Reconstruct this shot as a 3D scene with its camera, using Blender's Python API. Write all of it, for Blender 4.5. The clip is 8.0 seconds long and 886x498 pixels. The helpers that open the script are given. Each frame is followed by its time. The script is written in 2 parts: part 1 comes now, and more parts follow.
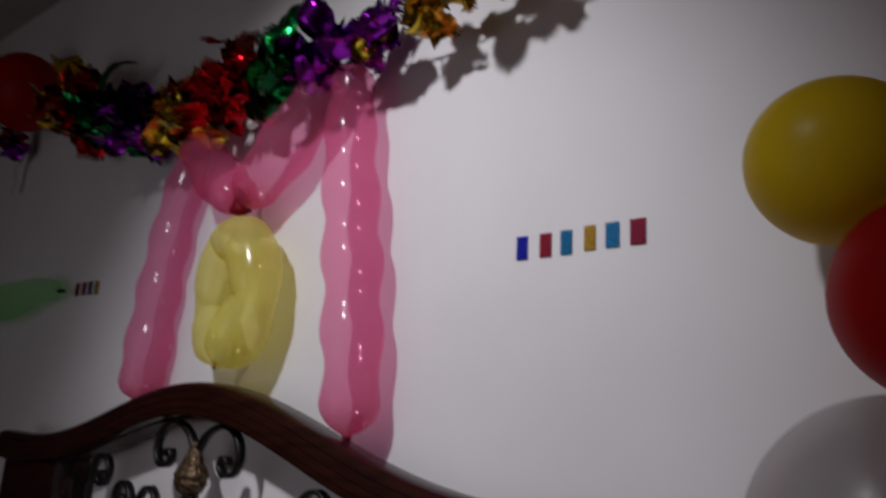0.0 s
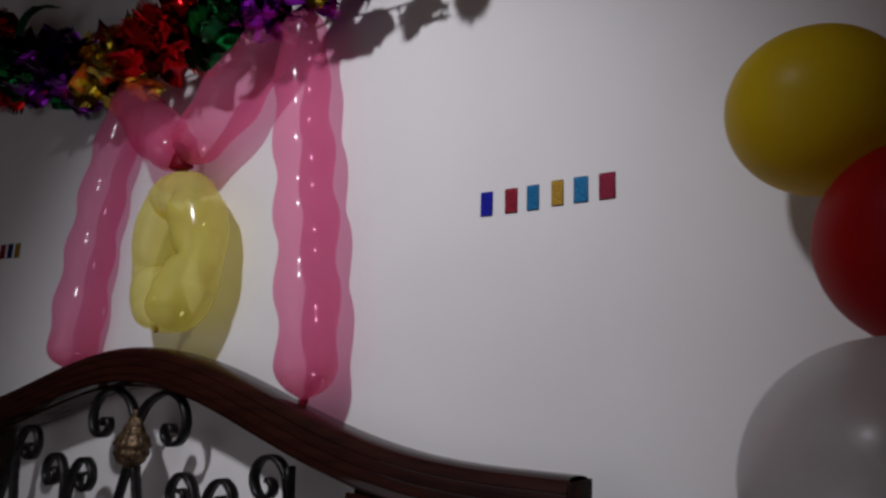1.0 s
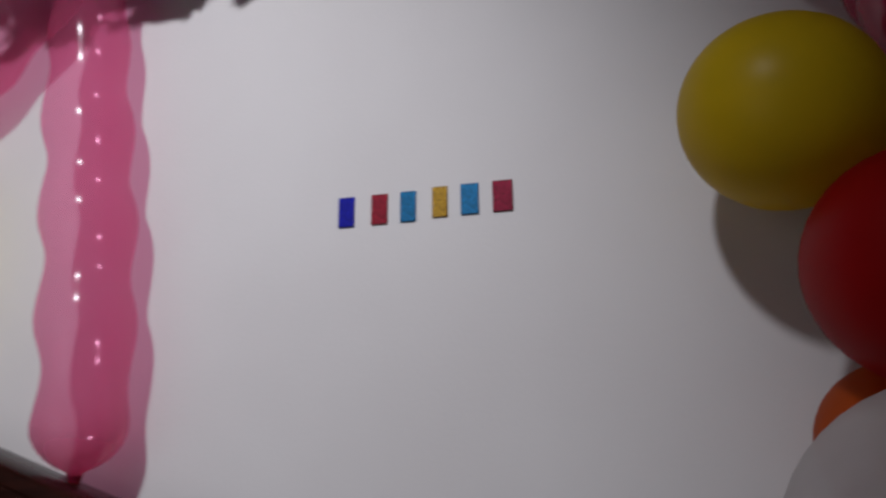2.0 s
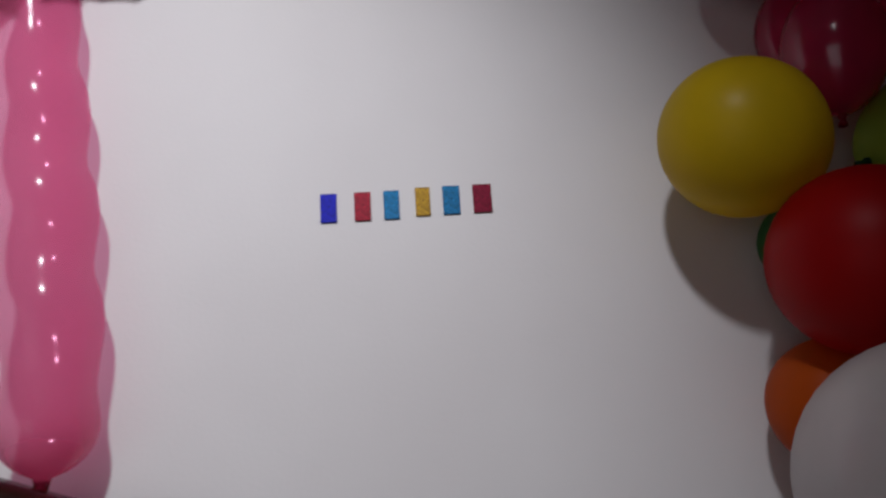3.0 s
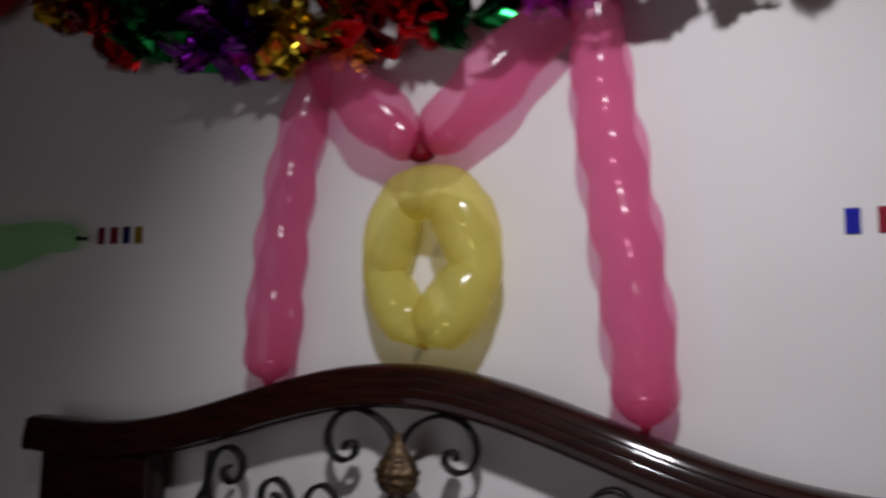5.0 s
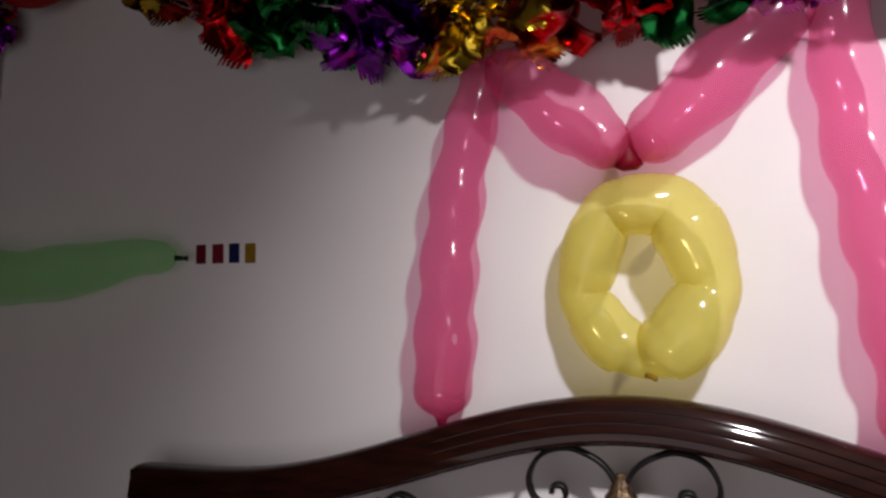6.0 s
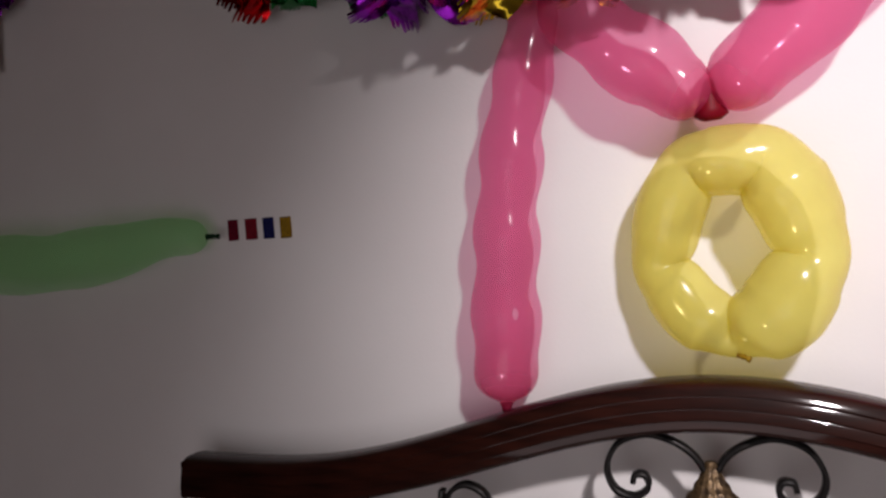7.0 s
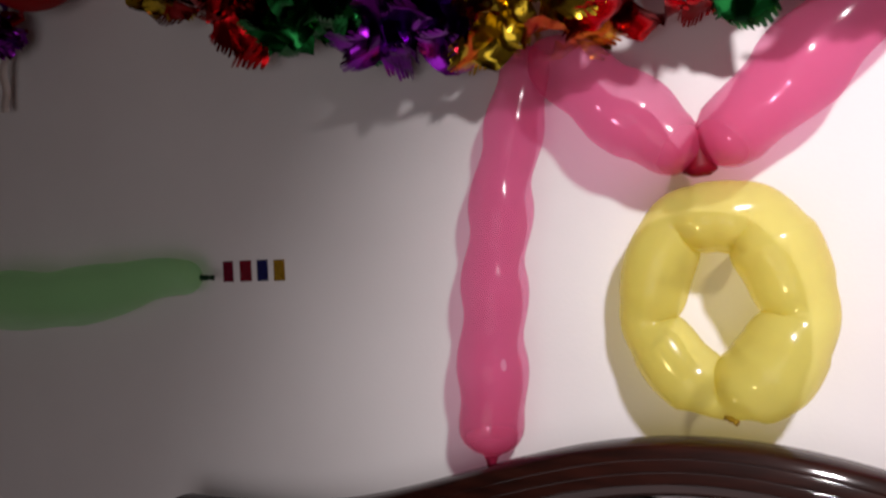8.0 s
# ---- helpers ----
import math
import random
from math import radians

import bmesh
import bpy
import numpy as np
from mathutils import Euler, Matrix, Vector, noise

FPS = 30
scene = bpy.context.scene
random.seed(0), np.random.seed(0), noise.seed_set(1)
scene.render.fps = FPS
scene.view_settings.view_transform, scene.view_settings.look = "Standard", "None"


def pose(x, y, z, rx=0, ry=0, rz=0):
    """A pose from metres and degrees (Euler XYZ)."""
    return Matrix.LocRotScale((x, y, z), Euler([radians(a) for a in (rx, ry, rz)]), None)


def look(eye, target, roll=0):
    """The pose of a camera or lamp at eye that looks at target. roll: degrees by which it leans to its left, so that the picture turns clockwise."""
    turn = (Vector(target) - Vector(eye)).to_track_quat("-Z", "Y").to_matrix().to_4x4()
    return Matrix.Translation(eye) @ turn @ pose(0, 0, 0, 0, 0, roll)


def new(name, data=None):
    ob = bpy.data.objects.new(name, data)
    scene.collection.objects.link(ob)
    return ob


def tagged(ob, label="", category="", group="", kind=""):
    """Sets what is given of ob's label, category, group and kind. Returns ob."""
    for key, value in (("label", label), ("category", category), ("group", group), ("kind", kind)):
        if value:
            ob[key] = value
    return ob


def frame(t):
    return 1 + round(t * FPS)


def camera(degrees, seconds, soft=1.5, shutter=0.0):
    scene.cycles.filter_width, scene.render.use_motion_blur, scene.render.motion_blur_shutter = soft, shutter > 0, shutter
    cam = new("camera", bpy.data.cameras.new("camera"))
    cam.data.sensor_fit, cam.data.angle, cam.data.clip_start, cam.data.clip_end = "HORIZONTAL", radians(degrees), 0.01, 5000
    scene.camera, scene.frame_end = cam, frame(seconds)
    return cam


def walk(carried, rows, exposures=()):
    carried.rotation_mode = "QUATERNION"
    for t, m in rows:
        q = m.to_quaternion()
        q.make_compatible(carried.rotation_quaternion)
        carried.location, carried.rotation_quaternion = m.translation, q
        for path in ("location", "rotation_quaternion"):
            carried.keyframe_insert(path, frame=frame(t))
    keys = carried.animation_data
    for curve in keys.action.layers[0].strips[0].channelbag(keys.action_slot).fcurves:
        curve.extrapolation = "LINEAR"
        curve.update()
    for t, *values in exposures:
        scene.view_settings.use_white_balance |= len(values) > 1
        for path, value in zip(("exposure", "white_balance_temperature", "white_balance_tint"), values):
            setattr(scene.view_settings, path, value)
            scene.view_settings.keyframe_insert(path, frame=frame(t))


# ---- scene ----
cam = camera(62.7, 8.0, 2.5, 0.5)
EXPOSURES = [(0.0, -1.32, 6300, 16), (0.5, -1.42, 6300, 16), (1.5, -1.42, 6250, 14), (2.2, -1.28, 6250, 14), (3.3, -1.14, 6350, 14), (3.6, -1.40, 6400, 15), (4.0, -1.48, 6400, 15), (4.5, -1.52, 6400, 15), (5.2, -1.18, 6500, 16), (6.3, -0.38, 6850, 20), (8.0, -0.26, 6850, 20)]
PATH = [
    (0, (1.314, -0.915, 1.401), (0.079, 0.593, 1.852), 4.0),
    (0.5, (1.307, -0.948, 1.383), (0.208, 0.685, 1.734), 2.7),
    (1, (1.248, -0.914, 1.382), (0.17, 0.726, 1.769), 2.9),
    (1.5, (1.107, -0.817, 1.392), (0.4, 0.986, 1.894), 0.3),
    (2, (1.034, -0.77, 1.397), (0.562, 1.103, 1.915), 0.5),
    (2.2, (1.012, -0.76, 1.402), (0.686, 1.143, 1.925), -0.0),
    (3.3, (0.78, -0.891, 1.35), (0.921, 1.021, 1.92), -3.2),
    (3.5, (0.791, -0.93, 1.389), (0.667, 1.015, 1.838), -2.2),
    (4, (0.821, -0.985, 1.422), (0.326, 0.911, 1.818), 1.8),
    (4.5, (0.739, -1.057, 1.428), (0.08, 0.808, 1.725), 0.9),
    (5.1, (0.56, -1.189, 1.527), (-0.247, 0.635, 1.682), 1.2),
    (5.2, (0.512, -1.211, 1.538), (-0.291, 0.616, 1.662), 1.2),
    (6.3, (0.093, -1.167, 1.571), (-0.467, 0.743, 1.767), -0.9),
    (6.5, (0.13, -1.112, 1.617), (-0.534, 0.771, 1.721), -1.5),
    (6.9, (0.051, -1.123, 1.641), (-0.55, 0.784, 1.601), -2.5),
    (7, (0.073, -1.094, 1.645), (-0.62, 0.781, 1.608), -3.5),
    (7.5, (0.069, -1.069, 1.621), (-0.59, 0.818, 1.668), -2.2),
    (8, (0.121, -1.067, 1.667), (-0.629, 0.786, 1.722), -2.2),
]
walk(cam, [(t, look(eye, target, roll)) for t, eye, target, roll in PATH], EXPOSURES)

# ---- world and lamps ----
world = bpy.data.worlds.new("world")
scene.world = world
world.use_nodes = True
world.node_tree.nodes["Background"].inputs["Color"].default_value = (0.05, 0.05, 0.055, 1)
world.node_tree.nodes["Background"].inputs["Strength"].default_value = 0.3


def lamp(name, kind, eye, target, power, colour, size, spread=180):
    data = bpy.data.lights.new(name, kind)
    data.energy, data.color = power, colour
    if kind == "AREA":
        data.shape, data.size, data.size_y = "RECTANGLE", size[0], size[1]
        data.spread = radians(spread)
    else:
        data.shadow_soft_size = size
    if kind == "SPOT":
        data.spot_size, data.spot_blend = radians(spread), 1.0
    ob = new(name, data)
    ob.matrix_world = look(eye, target)
    return ob


# a small bright lamp aimed at the wall, and an added soft fill light opposite
lamp("aimed_lamp", "SPOT", (0.66, -1.40, 2.46), (0.41, 0, 1.49), 165, (0.97, 0.98, 1.0), 0.055, 69)
lamp("soft_fill", "AREA", (-0.20, -2.09, 1.20), (-0.20, 0, 1.20), 7.6, (0.97, 0.97, 1.0), (1.36, 1.16), 180)


# ---- materials ----
def material(name):
    m = bpy.data.materials.new(name)
    m.use_nodes = True
    nt = m.node_tree
    return m, nt, nt.nodes["Principled BSDF"], nt.nodes["Material Output"]


def node(nt, kind, **sockets):
    n = nt.nodes.new(kind)
    for key, value in sockets.items():
        n.inputs[key.replace("_", " ")].default_value = value
    return n


def noise_ramp(nt, scale, a, b, lo=0.35, hi=0.65, detail=4.0, stretch=None):
    tc = nt.nodes.new("ShaderNodeTexCoord")
    out = tc.outputs["Object"]
    if stretch:
        mp = node(nt, "ShaderNodeMapping", Scale=stretch)
        nt.links.new(out, mp.inputs["Vector"])
        out = mp.outputs["Vector"]
    n = node(nt, "ShaderNodeTexNoise", Scale=scale, Detail=detail)
    nt.links.new(out, n.inputs["Vector"])
    r = nt.nodes.new("ShaderNodeValToRGB")
    r.color_ramp.elements[0].position, r.color_ramp.elements[1].position = lo, hi
    r.color_ramp.elements[0].color, r.color_ramp.elements[1].color = (*a, 1), (*b, 1)
    nt.links.new(n.outputs["Fac"], r.inputs["Fac"])
    return n, r


def bump(nt, bsdf, source, strength, distance):
    b = node(nt, "ShaderNodeBump", Strength=strength, Distance=distance)
    nt.links.new(source, b.inputs["Height"])
    nt.links.new(b.outputs["Normal"], bsdf.inputs["Normal"])


def plaster(name, a, b):
    m, nt, bsdf, out = material(name)
    n, r = noise_ramp(nt, 2.2, a, b)
    nt.links.new(r.outputs["Color"], bsdf.inputs["Base Color"])
    bsdf.inputs["Roughness"].default_value = 0.72
    fine, _ = noise_ramp(nt, 160.0, a, b, detail=6.0)
    bump(nt, bsdf, fine.outputs["Fac"], 0.12, 0.002)
    return m


def latex(name, colour, tint, clear, rough=0.1, coat=1.0, through_light=0.35, tied=None):
    """Stretched rubber: part of the light goes straight through, tinted; the rest scatters, under a gloss."""
    m, nt, bsdf, out = material(name)
    n, r = noise_ramp(nt, 7.0, tuple(c * 0.88 for c in colour), tuple(min(1, c * 1.08) for c in colour))
    base = r.outputs["Color"]
    if tied:
        # rubber that is stretched less near the knot is thicker and deeper in colour
        thick = nt.nodes.new("ShaderNodeAttribute")
        thick.attribute_name = "thick"
        deep = nt.nodes.new("ShaderNodeMix")
        deep.data_type = "RGBA"
        nt.links.new(thick.outputs["Fac"], deep.inputs[0])
        nt.links.new(base, deep.inputs[6])
        deep.inputs[7].default_value = (*tied, 1)
        base = deep.outputs[2]
    nt.links.new(base, bsdf.inputs["Base Color"])
    bsdf.inputs["Roughness"].default_value = rough
    bsdf.inputs["Specular IOR Level"].default_value = 0.8 if coat > 0 else 0.2
    bsdf.inputs["Coat Weight"].default_value = coat
    bsdf.inputs["Coat Roughness"].default_value = 0.15
    glow = nt.nodes.new("ShaderNodeBsdfTranslucent")
    nt.links.new(base, glow.inputs["Color"])
    half = node(nt, "ShaderNodeMixShader", Fac=through_light)
    nt.links.new(bsdf.outputs[0], half.inputs[1])
    nt.links.new(glow.outputs[0], half.inputs[2])
    see = nt.nodes.new("ShaderNodeBsdfTransparent")
    see.inputs["Color"].default_value = (*tint, 1)
    mix = node(nt, "ShaderNodeMixShader", Fac=clear)
    if tied:
        less = nt.nodes.new("ShaderNodeMapRange")
        less.inputs["To Min"].default_value, less.inputs["To Max"].default_value = clear, clear * 0.3
        nt.links.new(thick.outputs["Fac"], less.inputs["Value"])
        nt.links.new(less.outputs["Result"], mix.inputs["Fac"])
    nt.links.new(half.outputs[0], mix.inputs[1])
    nt.links.new(see.outputs[0], mix.inputs[2])
    nt.links.new(mix.outputs[0], out.inputs["Surface"])
    return m


def foil(name, colour, rough=0.2):
    m, nt, bsdf, out = material(name)
    n, r = noise_ramp(nt, 30.0, tuple(c * 0.75 for c in colour), colour)
    nt.links.new(r.outputs["Color"], bsdf.inputs["Base Color"])
    bsdf.inputs["Metallic"].default_value = 1.0
    bsdf.inputs["Roughness"].default_value = rough
    fine, _ = noise_ramp(nt, 90.0, colour, colour)
    bump(nt, bsdf, fine.outputs["Fac"], 0.15, 0.002)
    return m


def glitter(name, colour):
    m, nt, bsdf, out = material(name)
    tc = nt.nodes.new("ShaderNodeTexCoord")
    v = node(nt, "ShaderNodeTexVoronoi", Scale=420.0)
    nt.links.new(tc.outputs["Object"], v.inputs["Vector"])
    r = nt.nodes.new("ShaderNodeValToRGB")
    r.color_ramp.elements[0].color = (*[c * 0.45 for c in colour], 1)
    r.color_ramp.elements[1].color = (*[min(1, c * 1.6) for c in colour], 1)
    nt.links.new(v.outputs["Color"], r.inputs["Fac"])
    nt.links.new(r.outputs["Color"], bsdf.inputs["Base Color"])
    bsdf.inputs["Metallic"].default_value = 0.3
    bsdf.inputs["Specular IOR Level"].default_value = 0.15
    bsdf.inputs["Roughness"].default_value = 0.5
    bump(nt, bsdf, v.outputs["Color"], 0.6, 0.002)
    return m


def varnished_wood(name):
    m, nt, bsdf, out = material(name)
    n, r = noise_ramp(nt, 9.0, (0.009, 0.0022, 0.0014), (0.027, 0.0062, 0.0036), 0.3, 0.7, 8.0, (1.0, 6.0, 9.0))
    nt.links.new(r.outputs["Color"], bsdf.inputs["Base Color"])
    bsdf.inputs["Roughness"].default_value = 0.5
    bsdf.inputs["Specular IOR Level"].default_value = 0.05
    bsdf.inputs["Coat Weight"].default_value = 0.55
    bsdf.inputs["Coat Roughness"].default_value = 0.07
    bump(nt, bsdf, n.outputs["Fac"], 0.08, 0.002)
    return m


def plain(name, a, b, scale, rough, metal=0.0, relief=0.1):
    m, nt, bsdf, out = material(name)
    n, r = noise_ramp(nt, scale, a, b)
    nt.links.new(r.outputs["Color"], bsdf.inputs["Base Color"])
    bsdf.inputs["Roughness"].default_value = rough
    bsdf.inputs["Metallic"].default_value = metal
    bump(nt, bsdf, n.outputs["Fac"], relief, 0.003)
    return m


WALL = plaster("wall_paint", (0.74, 0.71, 0.70), (0.80, 0.775, 0.765))
# ceiling is out of view; darkened so the rail varnish reflects less light
CEIL = plaster("darkened_ceiling", (0.34, 0.30, 0.27), (0.40, 0.36, 0.33))
# unseen walls: dark brown put in to dim and warm the bounced light
DIM = plaster("brown_bounce_tint", (0.20, 0.105, 0.08), (0.25, 0.14, 0.105))
FLOOR = plain("floor_laminate", (0.16, 0.09, 0.05), (0.26, 0.15, 0.08), 5.0, 0.4)
WOOD = varnished_wood("mahogany_varnish")
IRON = plain("black_iron", (0.008, 0.007, 0.007), (0.02, 0.017, 0.016), 60.0, 0.45, 0.6)
BRASS = plain("old_gold_paint", (0.035, 0.02, 0.012), (0.20, 0.125, 0.06), 110.0, 0.4, 0.6, 0.9)
FABRIC = plain("bed_cover_cloth", (0.62, 0.52, 0.50), (0.72, 0.62, 0.60), 40.0, 0.9)
PINK = latex("pink_latex", (0.95, 0.24, 0.43), (1.0, 0.68, 0.82), 0.81, 0.15, 1.0, 0.45, (0.66, 0.02, 0.11))
END_GRAIN = plain("dull_end_grain", (0.012, 0.005, 0.004), (0.03, 0.011, 0.008), 50.0, 0.75)
END_GRAIN.node_tree.nodes["Principled BSDF"].inputs["Specular IOR Level"].default_value = 0.08
PINK_KNOT = latex("pink_latex_thick", (0.24, 0.003, 0.014), (0.8, 0.05, 0.15), 0.08, 0.5, 0.0)
YELLOW = latex("pale_yellow_latex", (1.0, 0.95, 0.32), (0.97, 0.91, 0.58), 0.55, 0.18, 1.0, 0.48)
YELLOW_KNOT = latex("yellow_latex_thick", (0.42, 0.26, 0.02), (0.8, 0.6, 0.1), 0.06, 0.5, 0.0)
GREEN = latex("green_latex", (0.56, 0.82, 0.52), (0.80, 1.0, 0.80), 0.83)
GREEN_KNOT = latex("green_latex_thick", (0.01, 0.05, 0.02), (0.1, 0.4, 0.1), 0.05, 0.5, 0.0)
R_YELLOW = latex("strong_yellow_latex", (0.66, 0.47, 0.010), (1.0, 0.8, 0.1), 0.12, 0.38, 0.0)
R_RED = latex("red_latex", (0.44, 0.003, 0.004), (1.0, 0.06, 0.05), 0.10, 0.45, 0.0)
R_ORANGE = latex("orange_latex", (0.62, 0.10, 0.006), (1.0, 0.4, 0.1), 0.15, 0.45, 0.0)
R_WHITE = latex("white_latex", (0.74, 0.70, 0.69), (0.96, 0.93, 0.92), 0.26, 0.30, 0.12)
R_LIME = latex("lime_latex", (0.34, 0.46, 0.05), (0.8, 0.95, 0.4), 0.15, 0.38, 0.0)
R_PINK = latex("deep_pink_latex", (0.62, 0.035, 0.12), (1.0, 0.4, 0.55), 0.35, 0.16)
R_GREEN = latex("deep_green_latex", (0.03, 0.16, 0.04), (0.2, 0.7, 0.2), 0.12, 0.38, 0.0)
STRING = plain("white_thread", (0.5, 0.5, 0.48), (0.65, 0.64, 0.62), 80.0, 0.8)
FOILS = {
    "yellow": foil("gold_yellow_foil", (0.66, 0.45, 0.035)),
    "red": foil("red_foil", (0.46, 0.007, 0.009)),
    "green": foil("green_foil", (0.008, 0.19, 0.042)),
    "purple": foil("purple_foil", (0.24, 0.013, 0.37)),
}
RIBBON = plain("pale_ribbon", (0.62, 0.52, 0.47), (0.70, 0.60, 0.55), 20.0, 0.45)


# ---- mesh helpers ----
def thing(name, place, label, category, group="", kind=""):
    ob = new(name)
    ob.empty_display_size = 0.05
    ob.location = place
    return tagged(ob, label, category, group, kind)


def mesh_of(name, bm, mat, smooth=True):
    bmesh.ops.recalc_face_normals(bm, faces=bm.faces)
    me = bpy.data.meshes.new(name)
    bm.to_mesh(me)
    bm.free()
    me.materials.append(mat)
    if smooth:
        me.polygons.foreach_set("use_smooth", [True] * len(me.polygons))
    return me


def part(name, bm, mat, parent=None, label="", smooth=True):
    """One mesh under a thing; the bmesh is in world coordinates."""
    if parent:
        bmesh.ops.transform(bm, matrix=Matrix.Translation(-base_of(parent)), verts=bm.verts)
    ob = new(name, mesh_of(name, bm, mat, smooth))
    ob.parent = parent
    return tagged(ob, label)


def base_of(ob):
    p = Vector((0, 0, 0))
    while ob:
        p += ob.location
        ob = ob.parent
    return p


def box(bm, lo, hi, bevel=0.0):
    verts = bmesh.ops.create_cube(bm, size=1)["verts"]
    m = Matrix.LocRotScale([(a + b) / 2 for a, b in zip(lo, hi)], None, [b - a for a, b in zip(lo, hi)])
    bmesh.ops.transform(bm, matrix=m, verts=verts)
    if bevel:
        edges = list({e for v in verts for e in v.link_edges})
        bmesh.ops.bevel(bm, geom=edges, offset=bevel, segments=2, profile=0.5, affect="EDGES")
    return bm


def smooth_path(points, n):
    """n places, evenly spread, on a smooth line through the points."""
    p = np.array(points, float)
    p = np.vstack([2 * p[0] - p[1], p, 2 * p[-1] - p[-2]])
    out = []
    for i in range(1, len(p) - 2):
        for t in np.linspace(0, 1, 24, endpoint=False):
            a, b, c, d = p[i - 1:i + 3]
            out.append(0.5 * (2 * b + (c - a) * t + (2 * a - 5 * b + 4 * c - d) * t ** 2 + (3 * b - a - 3 * c + d) * t ** 3))
    out.append(p[-2])
    out = np.array(out)
    s = np.concatenate([[0], np.cumsum(np.linalg.norm(np.diff(out, axis=0), axis=1))])
    want = np.linspace(0, s[-1], n)
    return np.stack([np.interp(want, s, out[:, k]) for k in range(3)], 1), s[-1]


def tube(bm, path, radii, around=24, closed=False, wobble=0.0, seed=0.0):
    """A skin round a path; a radius for each place on it."""
    n = len(path)
    rings = []
    side = Vector((0, 1, 0))
    for i in range(n):
        a, b = path[(i - 1) % n if closed else max(i - 1, 0)], path[(i + 1) % n if closed else min(i + 1, n - 1)]
        t = Vector(b - a).normalized()
        side = (side - t * side.dot(t)).normalized()
        up = t.cross(side)
        ring = []
        for k in range(around):
            w = 2 * math.pi * k / around
            way = side * math.cos(w) + up * math.sin(w)
            p = Vector(path[i])
            r = radii[i]
            if wobble:
                r *= 1 + wobble * noise.noise(p * 14 + way * 0.6 + Vector((seed, seed, 0)))
            ring.append(bm.verts.new(p + way * r))
        rings.append(ring)
    for i in range(n if closed else n - 1):
        r1, r2 = rings[i], rings[(i + 1) % n]
        for k in range(around):
            bm.faces.new((r1[k], r1[(k + 1) % around], r2[(k + 1) % around], r2[k]))
    if not closed:
        bm.faces.new(rings[0][::-1])
        bm.faces.new(rings[-1])
    return bm


def strip(bm, path, thick, deep):
    """A flat bar bent along a path that lies upright, facing the room."""
    rows = []
    n = len(path)
    for i in range(n):
        t = Vector(path[min(i + 1, n - 1)] - path[max(i - 1, 0)]).normalized()
        nrm = t.cross(Vector((0, 1, 0))).normalized()
        p = Vector(path[i])
        rows.append([bm.verts.new(p + nrm * a * thick / 2 + Vector((0, b * deep / 2, 0))) for a, b in ((-1, -1), (1, -1), (1, 1), (-1, 1))])
    for r1, r2 in zip(rows, rows[1:]):
        for k in range(4):
            bm.faces.new((r1[k], r1[(k + 1) % 4], r2[(k + 1) % 4], r2[k]))
    bm.faces.new(rows[0][::-1])
    bm.faces.new(rows[-1])
    return bm


# ---- the room ----
X0, X1, Y0, H = -2.3, 2.9, -2.1, 2.75


def structure(name, lo, hi, mat, label, category):
    ob = new(name, mesh_of(name, box(bmesh.new(), lo, hi), mat, False))
    return tagged(ob, label, category, kind="structure")


structure("wall_north", (X0 - 0.15, 0, -0.1), (X1 + 0.15, 0.15, H + 0.1), WALL, "off-white painted plaster bedroom wall hung with balloons", "wall")
structure("wall_west", (X0 - 0.15, Y0 - 0.15, -0.1), (X0, 0, H + 0.1), DIM, "plaster side wall out of view, coloured brown to dim and warm the bounce light", "wall")
structure("wall_east", (X1, Y0 - 0.15, -0.1), (X1 + 0.15, 0, H + 0.1), DIM, "plaster side wall out of view, coloured brown to dim and warm the bounce light", "wall")
# unseen wall; its opening is made to hold the added fill light
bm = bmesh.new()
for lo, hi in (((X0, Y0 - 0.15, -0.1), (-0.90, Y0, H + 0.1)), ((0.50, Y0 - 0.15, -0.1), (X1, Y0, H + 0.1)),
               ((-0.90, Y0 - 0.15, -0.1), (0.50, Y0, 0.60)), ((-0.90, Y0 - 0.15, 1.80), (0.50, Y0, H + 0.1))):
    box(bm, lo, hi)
tagged(new("wall_south", mesh_of("wall_south", bm, DIM, False)), "plaster wall out of view, coloured brown to warm the bounce, with an opening for the fill light", "wall", kind="structure")
structure("floor", (X0, Y0, -0.1), (X1, 0, 0), FLOOR, "brown wood floor of the bedroom", "floor")
structure("ceiling", (X0, Y0, H), (X1, 0, H + 0.1), CEIL, "plain beige ceiling out of view, darkened to cut reflected light", "ceiling")


# ---- the bed ----
XC = 0.057          # middle of the headboard
HALF = 0.845
YB = -0.075        # its middle depth


def rail_top(x):
    """Height of the rail's upper edge: a flat end that swings up into a low arch."""
    arch = 0.5 + 0.5 * math.cos(math.pi * min(abs(x - XC - 0.01) / 0.76, 1.0))
    return 1.294 + 0.143 * arch ** 1.25


bed = thing("bed", (XC, -1.0, 0), "dark mahogany bed with an arched headboard and black iron scrollwork", "bed")


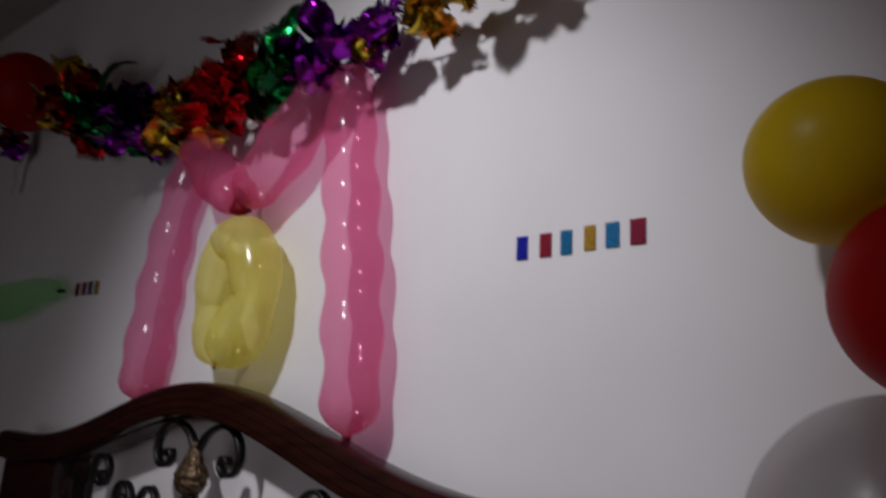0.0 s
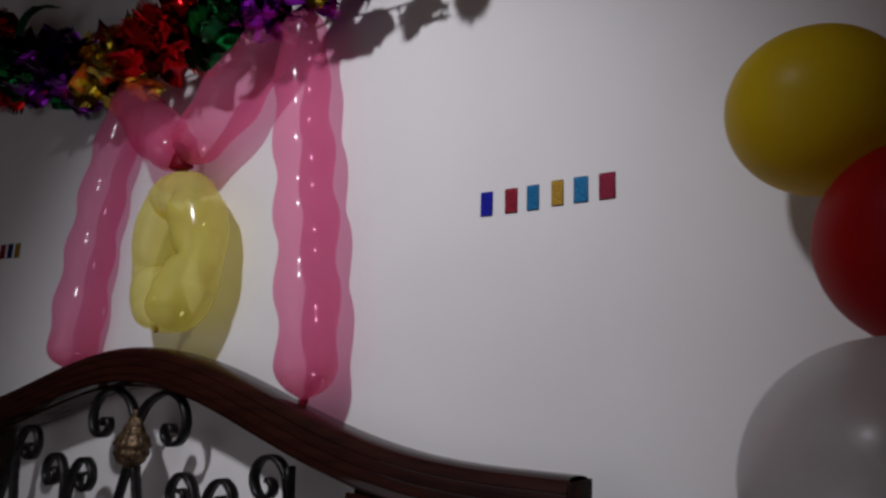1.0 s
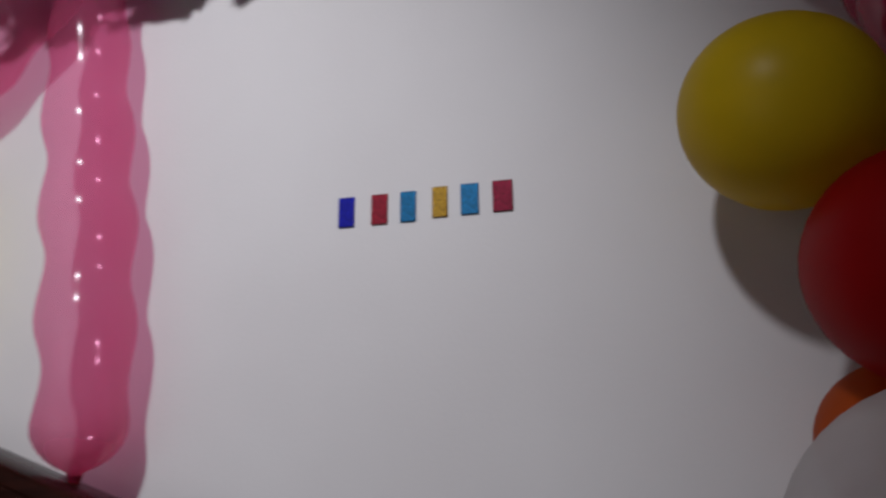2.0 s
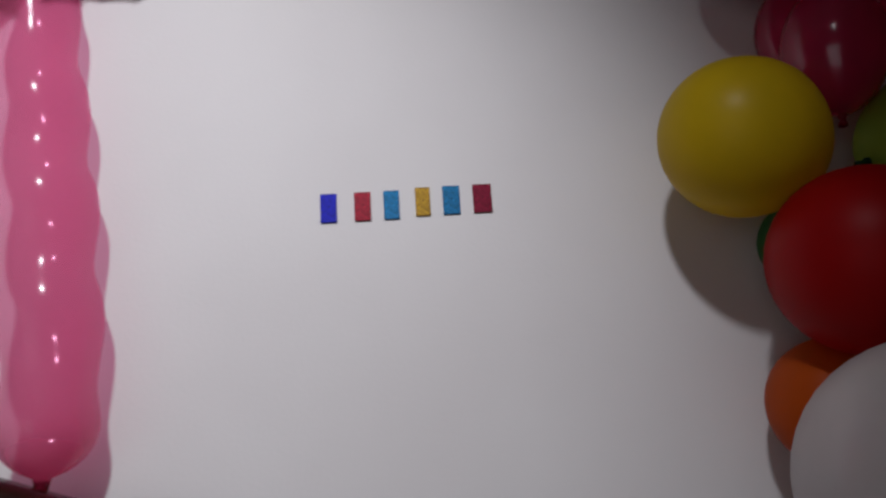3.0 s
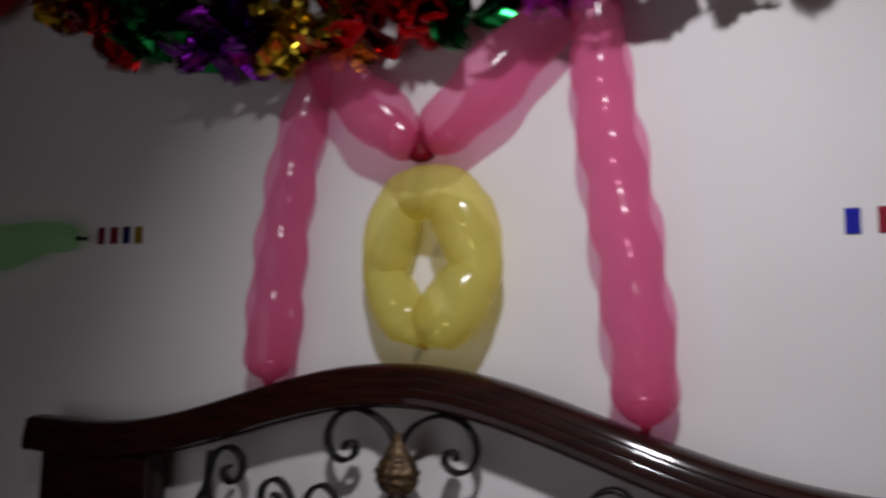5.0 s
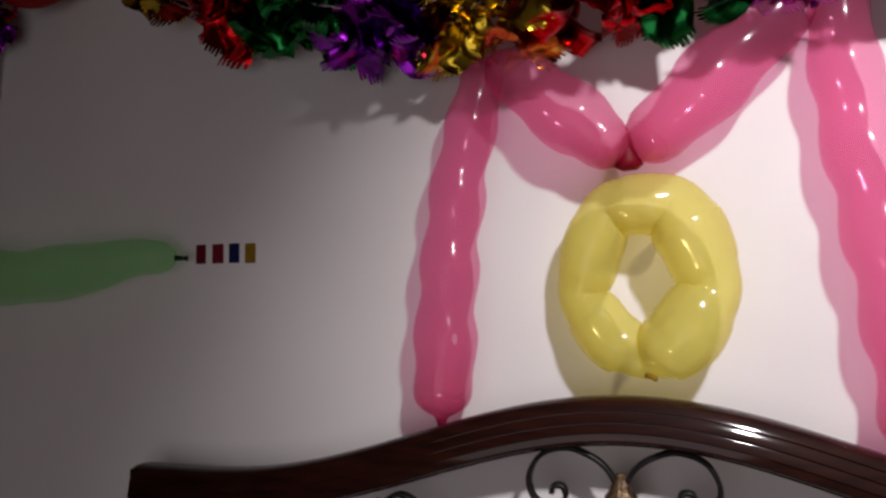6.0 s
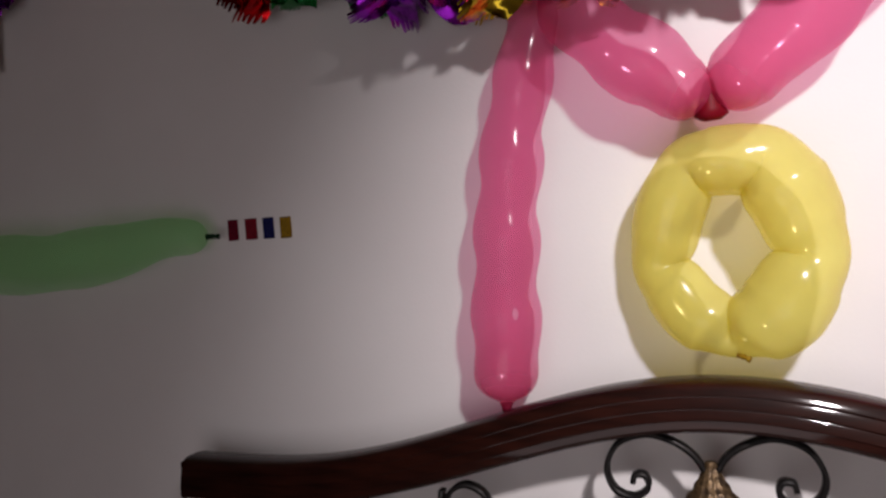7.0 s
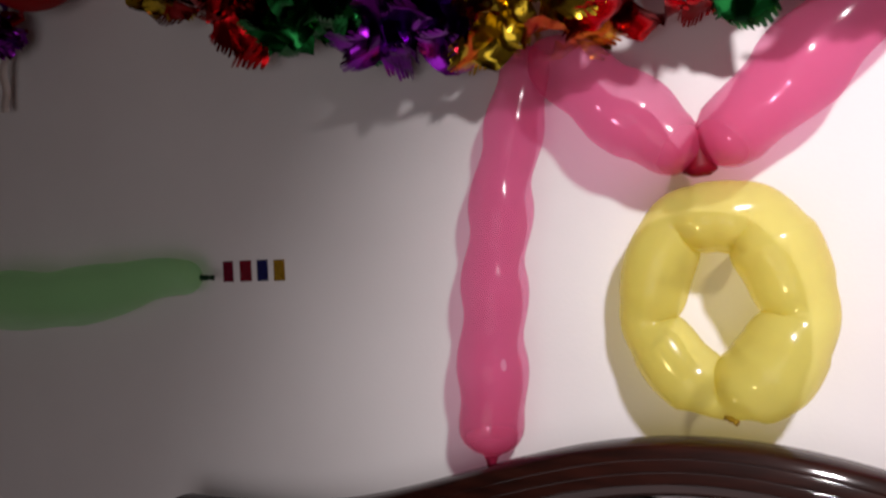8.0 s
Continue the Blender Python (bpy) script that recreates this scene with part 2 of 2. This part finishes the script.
def headboard_rail():
    # section from the back over the top to the foot of the face: depth towards the room, drop below the top
    section = [(-0.045, 0.016), (-0.040, 0.008), (-0.028, 0.003), (-0.012, 0.0005), (0.006, 0.0), (0.017, 0.001), (0.024, 0.004), (0.0275, 0.008),
               (0.0318, 0.018), (0.0315, 0.0190), (0.0305, 0.0196), (0.0305, 0.0206), (0.0312, 0.0216), (0.0350, 0.0340), (0.0347, 0.0350), (0.0336, 0.0356), (0.0336, 0.0366), (0.0342, 0.0376),
               (0.0372, 0.0490), (0.0368, 0.0500), (0.0354, 0.0506), (0.0354, 0.0518), (0.0366, 0.0600), (0.0340, 0.0640), (0.0250, 0.0670), (0.0150, 0.0680), (0.0140, 0.0710), (-0.045, 0.0710)]
    bm = bmesh.new()
    rows = []
    xs = np.linspace(XC - HALF, XC + HALF, 121)
    for x in xs:
        slope = (rail_top(x + 0.004) - rail_top(x - 0.004)) / 0.008
        c = 1 / math.hypot(1, slope)
        nx, nz = -slope * c, c
        fade = min(1.0, (HALF - abs(x - XC)) / 0.1)
        rows.append([bm.verts.new((x - nx * drop * fade, YB - d, rail_top(x) - (nz * fade + 1 - fade) * drop)) for d, drop in section])
    for r1, r2 in zip(rows, rows[1:]):
        for k in range(len(section)):
            j = (k + 1) % len(section)
            bm.faces.new((r1[k], r1[j], r2[j], r2[k]))
    return bm


rail = part("headboard_rail", headboard_rail(), WOOD, bed, "glossy dark mahogany arched rail with ridged moulding", False)
rail.data.polygons.foreach_set("use_smooth", [True] * len(rail.data.polygons))
rail.data.set_sharp_from_angle(angle=radians(28))
for sgn in (-1, 1):
    # moulded end of the rail, and the wide panel below it
    bm = bmesh.new()
    e = XC + sgn * HALF
    for drop, out, r in ((0.012, 0.004, 0.012), (0.036, -0.002, 0.009), (0.058, -0.004, 0.011)):
        z = rail_top(e) - drop
        tube(bm, np.array([(e + sgn * out, YB + 0.040, z), (e + sgn * out, YB - 0.036, z)]), [r, r], 14)
    box(bm, (min(e, e + sgn * 0.003), YB - 0.028, rail_top(e) - 0.069), (max(e, e + sgn * 0.003), YB + 0.040, rail_top(e) - 0.006))
    part("rail_end", bm, END_GRAIN, bed)
    bm = bmesh.new()
    a, b = sorted((XC + sgn * (HALF - 0.04), XC + sgn * 0.525))
    verts = []
    for x in np.linspace(a, b, 13):
        verts.append([bm.verts.new((x, y, z)) for y, z in ((YB - 0.018, 0.25), (YB - 0.018, rail_top(x) - 0.06), (YB + 0.03, rail_top(x) - 0.06), (YB + 0.03, 0.25))])
    for r1, r2 in zip(verts, verts[1:]):
        for k in range(4):
            bm.faces.new((r1[k], r1[(k + 1) % 4], r2[(k + 1) % 4], r2[k]))
    bm.faces.new(verts[0][::-1])
    bm.faces.new(verts[-1])
    part("side_panel", bm, WOOD, bed, "", False)
    x = XC + sgn * 0.55
    part("inner_stile", box(bmesh.new(), (x - 0.035, YB - 0.026, 0.25), (x + 0.035, YB - 0.0185, rail_top(x) - 0.072), 0.002), WOOD, bed, "", False)
    x = XC + sgn * (HALF - 0.055)
    part("headboard_leg", box(bmesh.new(), (x - 0.035, YB - 0.03, 0.0), (x + 0.035, YB + 0.04, 0.25), 0.004), WOOD, bed, "", False)
part("lower_rail", box(bmesh.new(), (XC - 0.525, YB - 0.02, 0.62), (XC + 0.525, YB + 0.03, 0.70), 0.006), WOOD, bed, "", False)
part("mattress", box(bmesh.new(), (XC - 0.80, -2.0, 0.25), (XC + 0.80, YB - 0.06, 0.56), 0.05), FABRIC, bed, "pale pinkish cloth cover over the mattress")

IRON_Y = YB - 0.002


def iron(points, name="iron_scroll", thick=0.0070, deep=0.017):
    path, length = smooth_path([(XC + x, IRON_Y, z) for x, z in points], max(24, len(points) * 7))
    return part(name, strip(bmesh.new(), path, thick, deep), IRON, bed)


for s in (-1, 1):
    # scrolls that spring from the bud, horns beside it, and scrolls next to the panels
    iron([(s * x, z) for x, z in ((0.004, 1.305), (0.022, 1.333), (0.050, 1.351), (0.082, 1.358), (0.118, 1.345), (0.136, 1.312), (0.127, 1.281), (0.102, 1.271), (0.082, 1.284), (0.085, 1.301), (0.099, 1.301), (0.102, 1.290))])
    iron([(s * x, z) for x, z in ((0.43, 0.70), (0.45, 0.95), (0.43, 1.12), (0.392, 1.20), (0.378, 1.250), (0.350, 1.272), (0.320, 1.262), (0.311, 1.236), (0.326, 1.212), (0.350, 1.215), (0.354, 1.232), (0.341, 1.238))])
    iron([(s * x, z) for x, z in ((0.385, 1.262), (0.388, 1.20), (0.372, 1.12), (0.33, 1.00), (0.32, 0.70))])
    for q in (-1, 1):
        iron([(s * 0.192 + q * x, z) for x, z in ((0.006, 0.90), (0.005, 1.12), (0.010, 1.180), (0.026, 1.214), (0.050, 1.226), (0.073, 1.211), (0.077, 1.186), (0.060, 1.170), (0.041, 1.178), (0.040, 1.196), (0.053, 1.200))])
    iron([(s * x, z) for x, z in ((0.008, 1.235), (0.030, 1.16), (0.062, 1.08), (0.10, 0.95), (0.12, 0.70))])

bm = bmesh.new()
zs = np.linspace(1.222, 1.325, 40)
bud_r = [0.007 + 0.031 * math.sin(math.pi * (1 - (z - 1.222) / 0.103) ** 1.7) ** 0.85 for z in zs]
path = np.array([(XC, IRON_Y - 0.004, z) for z in zs])
tube(bm, path, bud_r, 54)
for v in bm.verts:
    w = math.atan2(v.co.y - IRON_Y, v.co.x - XC)
    k = 1 + 0.09 * math.cos(9 * w + (v.co.z - 1.2) * 90) * math.cos(9 * w - (v.co.z - 1.2) * 90) + 0.04 * math.sin((v.co.z - 1.2) * 420)
    v.co.x, v.co.y = XC + (v.co.x - XC) * k, IRON_Y - 0.004 + (v.co.y - IRON_Y + 0.004) * k * 0.7
part("bud_finial", bm, BRASS, bed, "tarnished gold bud ornament")


# ---- long balloons on the wall ----
def knot_mesh(place, way, size):
    """The tied end of a balloon: a pinched neck and a rolled lip."""
    place, way = Vector(place), Vector(way).normalized()
    bm = bmesh.new()
    path = np.array([place - way * size * 0.6, place, place + way * size * 0.35, place + way * size * 0.75, place + way * size * 1.1, place + way * size * 1.5])
    return tube(bm, path, [size * k for k in (0.55, 0.42, 0.5, 0.3, 0.42, 0.5)], 14, wobble=0.25)


def long_balloon(name, points, radii, bulges, mat, knot_mat, label, group, knot=1.2, bulge=0.075, phase=0.0, knot_way=None):
    n = 120
    path, length = smooth_path(points, n)
    s = np.linspace(0, 1, n)
    r = np.interp(s, np.linspace(0, 1, len(radii)), radii)
    r = r * (1 + bulge * np.cos(2 * math.pi * (bulges * s + phase)))
    cap0, cap1 = radii[0] * 1.1 / length, radii[-1] * 1.5 / length
    r *= np.sqrt(np.clip(1 - np.clip((cap0 - s) / cap0, 0, 1) ** 2, 0.004, 1))
    e = np.clip((s - 1 + cap1) / cap1, 0, 1)
    r *= np.maximum(np.sqrt(np.clip(1 - (e / 0.84) ** 2.2, 0, 1)), np.clip(0.62 - 0.5 * e, 0.12, 1) * (e > 0.4))
    th = thing(name, points[-1], label, "balloon", group)
    # the bulges lean to and fro a little, as a twisted balloon does
    lean = 0.05 * radii[len(radii) // 2] * np.sin(math.pi * np.clip(s, 0, 1))
    path = path + np.stack([lean * np.sin(2 * math.pi * (bulges * s + phase)), 0 * s, 0 * s], 1)
    skin = part("skin", tube(bmesh.new(), path, r, 28, wobble=0.03, seed=points[0][0]), mat, th)
    thick = np.repeat(np.exp(-(1 - s) * length / 0.055) * 0.95 + np.exp(-s * length / 0.02) * 0.4, 28)
    skin.data.attributes.new("thick", "FLOAT", "POINT").data.foreach_set("value", thick)
    way = Vector(knot_way or path[-1] - path[-6])
    if knot_way:
        # the thick gathered rubber where two balloons are tied together
        gather = np.array([Vector(path[-1]) + way.normalized() * d for d in (0.036, 0.024, 0.012, 0.0, -0.010, -0.017)])
        part("knot", tube(bmesh.new(), gather, [0.006, 0.010, 0.014, 0.018, 0.021, 0.010], 18, wobble=0.35), knot_mat, th, "dark red gathered rubber knot")
    else:
        part("knot", knot_mesh(path[-1], way, 0.012 * knot), knot_mat, th, "tightly tied rubber knot")
    return th


PINKS = "long pink balloons above the headboard"
long_balloon("long_balloon", [(-0.149, -0.053, 1.985), (-0.156, -0.053, 1.93), (-0.176, -0.053, 1.85), (-0.194, -0.053, 1.77), (-0.210, -0.053, 1.64), (-0.218, -0.053, 1.52), (-0.226, -0.053, 1.380)],
             [0.036, 0.042, 0.045, 0.047, 0.050, 0.054], 5.2, PINK, PINK_KNOT, "long wavy pink translucent balloon standing upright against the wall", PINKS)
long_balloon("long_balloon", [(0.375, -0.066, 2.03), (0.378, -0.066, 1.95), (0.385, -0.066, 1.87), (0.399, -0.066, 1.78), (0.420, -0.066, 1.65), (0.433, -0.066, 1.55), (0.444, -0.066, 1.46), (0.447, -0.066, 1.352)],
             [0.040, 0.045, 0.049, 0.0505, 0.050, 0.049, 0.045], 5.4, PINK, PINK_KNOT, "long wavy pink translucent balloon standing upright, tied at its foot", PINKS, 1.2, 0.085)
long_balloon("long_balloon", [(-0.135, -0.070, 1.975), (-0.075, -0.070, 1.925), (-0.015, -0.070, 1.873), (0.040, -0.071, 1.825), (0.084, -0.072, 1.791)],
             [0.030, 0.043, 0.050, 0.054, 0.053, 0.046, 0.024], 2.5, PINK, PINK_KNOT, "pink translucent balloon slanting down to a shared knot", PINKS, 0.7, 0.07, 0.5)
long_balloon("long_balloon", [(0.345, -0.072, 2.035), (0.290, -0.070, 1.985), (0.225, -0.070, 1.922), (0.165, -0.070, 1.866), (0.120, -0.071, 1.826), (0.082, -0.072, 1.791)],
             [0.036, 0.045, 0.050, 0.054, 0.056, 0.054, 0.046, 0.024], 2.8, PINK, PINK_KNOT, "pink translucent balloon slanting up from a shared knot", PINKS, 1.7, 0.07, 0.5, (-0.05, -0.15, 1.0))


def ring_balloon():
    n = 220
    path, r = [], []
    pinch = ((60, 0.9), (-8, 1.0), (192, 1.0), (120, 0.9))
    girth = ((0, 0.049), (42, 0.054), (88, 0.046), (150, 0.047), (195, 0.045), (232, 0.046), (270, 0.046), (312, 0.055), (360, 0.049))
    for i in range(n):
        w = 2 * math.pi * i / n
        deg = math.degrees(w)
        near = max(k * math.exp(-(((deg - p + 180) % 360 - 180) / 11.0) ** 2) for p, k in pinch)
        foot = math.exp(-(((deg - 268 + 180) % 360 - 180) / 11.0) ** 2)
        push = 1 + 0.15 * near + 0.14 * foot
        path.append((0.097 + 0.085 * push * math.cos(w), -0.072 - 0.018 * math.cos(w) + 0.005 * math.sin(2 * w + 1), 1.610 + 0.110 * push * math.sin(w)))
        r.append(float(np.interp(deg, [g[0] for g in girth], [g[1] for g in girth])) * (1 - 0.22 * near - 0.50 * foot))
    soft = np.array(r)
    for _ in range(3):
        soft = (np.roll(soft, 1) + soft * 2 + np.roll(soft, -1)) / 4
    r = list(soft)
    ring = np.array(path)
    for _ in range(10):
        ring = (np.roll(ring, 1, 0) + ring * 2 + np.roll(ring, -1, 0)) / 4
    path = ring
    th = thing("ring_balloon", (0.104, -0.068, 1.458), "pale yellow balloon twisted into an oval ring above the headboard", "balloon")
    part("skin", tube(bmesh.new(), np.array(path), r, 36, closed=True, wobble=0.05), YELLOW, th)
    part("knot", knot_mesh((0.102, -0.095, 1.468), (0.7, -0.5, -0.3), 0.008), YELLOW_KNOT, th, "brownish yellow tied knot")


ring_balloon()
long_balloon("long_balloon", [(-1.42, -0.075, 1.622), (-1.27, -0.075, 1.640), (-1.10, -0.072, 1.636), (-0.95, -0.068, 1.650), (-0.84, -0.055, 1.670), (-0.752, -0.036, 1.668)],
             [0.05, 0.052, 0.056, 0.054, 0.044, 0.026], 3.0, GREEN, GREEN_KNOT, "long green translucent balloon lying level along the wall", "", 0.9, 0.05)


# ---- round balloons ----
def round_balloon(centre, radius, tall, way, mat, knot_mat, label, group):
    """An egg-shaped balloon; way points from its crown to its neck."""
    c, way = Vector(centre), Vector(way).normalized()
    n = 40
    path, r = [], []
    for i in range(n):
        u = math.pi * i / (n - 1)
        z = -math.cos(u)
        path.append(c + way * radius * tall * z * (1 + 0.06 * (z > 0) * z))
        k = math.sin(u)
        if z > 0:
            k *= 1 - 0.10 * z ** 2
        r.append(max(radius * k, 0.004))
    path = np.array([tuple(p) for p in path])
    th = thing("round_balloon", c, label, "balloon", group)
    part("skin", tube(bmesh.new(), path, r, 40), mat, th)
    part("knot", knot_mesh(path[-1], way, 0.010), knot_mat, th)
    return th


CLUSTER = "balloon cluster on the wall"
round_balloon((1.180, -0.130, 1.680), 0.086, 1.05, (0.9, 0.3, -0.25), R_YELLOW, YELLOW_KNOT, "glossy strong yellow round balloon in a cluster", CLUSTER)
round_balloon((1.263, -0.168, 1.530), 0.0935, 0.98, (0.5, 0.5, 0.3), R_RED, PINK_KNOT, "deep red round balloon in a cluster", CLUSTER)
round_balloon((1.237, -0.256, 1.323), 0.119, 1.0, (0.4, 0.7, -0.3), R_WHITE, STRING, "big white pearly round balloon in a cluster", CLUSTER)
round_balloon((1.247, -0.085, 1.402), 0.063, 1.1, (0.4, 0.3, 0.6), R_ORANGE, PINK_KNOT, "small orange balloon behind the white one", CLUSTER)
round_balloon((1.318, -0.110, 1.800), 0.059, 1.35, (-0.1, 0.0, -1), R_PINK, PINK_KNOT, "deep pink egg-shaped balloon hanging neck down", CLUSTER)
round_balloon((1.310, -0.048, 1.860), 0.044, 1.5, (-0.1, 0.0, -1), R_PINK, PINK_KNOT, "deep pink balloon flat against the wall", CLUSTER)
round_balloon((1.250, -0.120, 1.955), 0.064, 1.2, (0.8, 0.1, -0.5), R_PINK, PINK_KNOT, "deep pink balloon at the top of the cluster", CLUSTER)
round_balloon((1.455, -0.095, 1.920), 0.080, 1.1, (-0.5, 0.2, -0.5), R_PINK, PINK_KNOT, "deep pink round balloon at the top of the cluster", CLUSTER)
round_balloon((1.420, -0.100, 1.690), 0.080, 1.05, (-0.9, 0.0, -0.3), R_LIME, GREEN_KNOT, "lime green round balloon in a cluster", CLUSTER)
round_balloon((1.268, -0.050, 1.586), 0.046, 1.1, (0.5, 0.0, 0.8), R_GREEN, GREEN_KNOT, "dark green balloon half hidden in a cluster", CLUSTER)
round_balloon((-1.065, -0.122, 2.30), 0.115, 1.05, (-0.5, 0.3, -0.8), R_RED, PINK_KNOT, "red round balloon beside the foil garland", "")


# ---- foil garland ----
def leaf(bm, base, out, width_way, length, width, rng):
    """A foil petal: a broad crumpled tongue that curls over, its rounded rim cut into a comb of short teeth."""
    out = out.normalized()
    side = (width_way - out * width_way.dot(out)).normalized()
    nrm = out.cross(side).normalized()
    across, along = 9, 8
    bend = rng.uniform(0.5, 1.7) * rng.choice((-1, 1))
    cup = rng.uniform(-0.7, 0.7)
    crease = rng.uniform(0, 6.3)
    grid = []
    p, way = base.copy(), out.copy()
    for j in range(along + 1):
        u = j / along
        wide = width * (0.30 + 0.70 * math.sin(math.pi * min(1, 0.08 + 0.62 * u)))
        turn = nrm if j == 0 else (nrm - way * nrm.dot(way)).normalized()
        row = []
        for k in range(across + 1):
            v = 2 * k / across - 1
            lift = cup * wide * v * v * 0.5 + 0.003 * math.sin(crease + 4.2 * v + 5.0 * u)
            row.append(p + side * wide * v / 2 + turn * lift - way * length * 0.16 * u * v * v)
        grid.append(row)
        way = (way + turn * bend * 0.062 * (1 + j)).normalized()
        p = p + way * length * 0.9 / along
    verts = [[bm.verts.new(q) for q in row] for row in grid]
    for a, b in zip(verts, verts[1:]):
        for k in range(across):
            bm.faces.new((a[k], a[k + 1], b[k + 1], b[k]))
    for k in range(across):
        a, b = verts[-1][k], verts[-1][k + 1]
        mid, half = (a.co + b.co) / 2, (b.co - a.co) / 2
        tip = mid + way * length * rng.uniform(0.09, 0.15) + nrm * rng.uniform(-0.003, 0.003) + half * rng.uniform(-0.25, 0.25)
        c, d = bm.verts.new(tip - half * 0.5), bm.verts.new(tip + half * 0.5)
        bm.faces.new((a, b, d, c))


def foil_garland(points, tufts, label, radius, density, seed, axis=0):
    """tufts: colour, and the place along the axis where each colour ends."""
    rng = random.Random(seed)
    path, length = smooth_path(points, 241)
    th = thing("foil_garland", points[0], label, "garland")
    part("string", tube(bmesh.new(), path, [0.0025] * len(path), 6), STRING, th)
    order = np.argsort(path[:, axis])
    start = path[0, axis]
    for name, end in tufts:
        bm = bmesh.new()
        fullness = (0.5 if start > 0.45 else 1.35 if start < -0.25 else 1.0) if axis == 0 else 1.0
        for j in range(max(8, int(abs(end - start) * density * fullness))):
            at = round((start + (end - start) * rng.uniform(0, 1)) / 0.084) * 0.084 + rng.gauss(0, 0.012)
            p = Vector([float(np.interp(at, path[order, axis], path[order, k])) for k in range(3)])
            k = int(np.argmin(np.abs(path[:-1, axis] - at)))
            line = Vector(path[k + 1] - path[k]).normalized()
            w = rng.uniform(0, 2 * math.pi)
            hang = rng.random() < 0.38
            cross = line.cross(Vector((0, 1, 0)))
            out = Vector((0, 1, 0)) * math.cos(w) * 0.8 + cross * math.sin(w) + line * rng.uniform(-0.45, 0.45) + Vector((0, 0, -0.2))
            full = radius * float(np.interp(at, (-0.8, -0.3, 0.2, 0.45, 1.0), (1.38, 1.26, 1.06, 0.84, 0.76))) if axis == 0 else radius
            reach = full * rng.uniform(0.55, 1.12)
            if hang:
                out = Vector((rng.uniform(-0.5, 0.5), rng.uniform(-0.7, 0.1), -1))
                reach = full * rng.uniform(0.7, 1.08)
            toward = out.normalized().y
            if toward > 0:
                reach *= 1 - 0.45 * toward
            leaf(bm, p, out, line * rng.uniform(0.3, 1) + out.cross(line) * rng.uniform(-1, 1), reach, rng.uniform(0.052, 0.082), rng)
        part("foil_tuft", bm, FOILS[name], th, name + " metallic foil petals with a cut fringe")
        start = end
    return th


foil_garland([(-0.79, -0.11, 2.242), (-0.70, -0.11, 2.200), (-0.58, -0.10, 2.144), (-0.40, -0.10, 2.085), (-0.20, -0.10, 2.055), (0.0, -0.10, 2.05), (0.20, -0.10, 2.06),
              (0.40, -0.10, 2.075), (0.55, -0.10, 2.065), (0.72, -0.10, 2.09), (0.90, -0.10, 2.16), (1.05, -0.10, 2.25)],
             [("yellow", -0.68), ("red", -0.53), ("green", -0.40), ("purple", -0.22), ("yellow", -0.06), ("red", 0.13), ("green", 0.27),
              ("purple", 0.52), ("yellow", 0.76), ("red", 0.90), ("green", 1.05)],
             "shiny foil garland in purple, green, red and gold tufts", 0.122, 125, 4)
foil_garland([(-1.215, -0.07, 2.30), (-1.205, -0.075, 2.22), (-1.195, -0.075, 2.15)], [("purple", 2.23), ("red", 2.20), ("purple", 2.15)],
             "short dark purple foil garland hanging down the wall", 0.065, 220, 9, 2)
path, _ = smooth_path([(-1.250, -0.030, 2.16), (-1.246, -0.034, 2.11), (-1.254, -0.030, 2.06), (-1.248, -0.030, 2.02)], 24)
bm = bmesh.new()
rows = [[bm.verts.new(Vector(p) + Vector((dx, 0.004 * math.sin(i * 0.5) + dy, 0))) for dx, dy in ((-0.009, 0), (0.009, 0.003), (0.009, 0.004), (-0.009, 0.001))] for i, p in enumerate(path)]
for r1, r2 in zip(rows, rows[1:]):
    for k in range(4):
        bm.faces.new((r1[k], r1[(k + 1) % 4], r2[(k + 1) % 4], r2[k]))
bm.faces.new(rows[0])
bm.faces.new(rows[-1][::-1])
tagged(new("ribbon", mesh_of("ribbon", bm, RIBBON)), "pale satin ribbon hanging below the purple foil", "ribbon")


# ---- foil bars on the wall ----
def foil_bar(x, z, width, height, mat, label, group, lean=0.0):
    bm = box(bmesh.new(), (-width / 2, -0.0025, -height / 2), (width / 2, -0.0002, height / 2), 0.0006)
    ob = new("foil_bar", mesh_of("foil_bar", bm, mat, False))
    ob.matrix_world = pose(x, 0, z, 0, lean, 0)
    return tagged(ob, label, "sticker", group)


BARS = {
    "blue": glitter("blue_glitter", (0.008, 0.010, 0.26)), "red": glitter("red_glitter", (0.20, 0.010, 0.022)), "sky": glitter("sky_blue_glitter", (0.008, 0.105, 0.23)),
    "gold": glitter("gold_glitter", (0.28, 0.16, 0.014)), "crimson": glitter("crimson_glitter", (0.15, 0.005, 0.022)), "navy": glitter("navy_glitter", (0.012, 0.014, 0.085)),
}
for x, z, w, tone in ((0.722, 1.661, 0.020, "blue"), (0.763, 1.662, 0.020, "red"), (0.798, 1.663, 0.019, "sky"), (0.836, 1.666, 0.018, "gold"), (0.871, 1.667, 0.021, "sky"), (0.909, 1.668, 0.023, "crimson")):
    foil_bar(x, z, w, 0.037, BARS[tone], tone + " glitter foil bar stuck on the wall", "row of six foil bars", -1.0)
for x, z, w, tone in ((-0.728, 1.677, 0.021, "crimson"), (-0.690, 1.677, 0.024, "red"), (-0.654, 1.677, 0.022, "navy"), (-0.619, 1.676, 0.022, "gold")):
    foil_bar(x, z, w, 0.037, BARS[tone], tone + " glitter foil bar stuck on the wall", "row of four foil bars", -1.0)
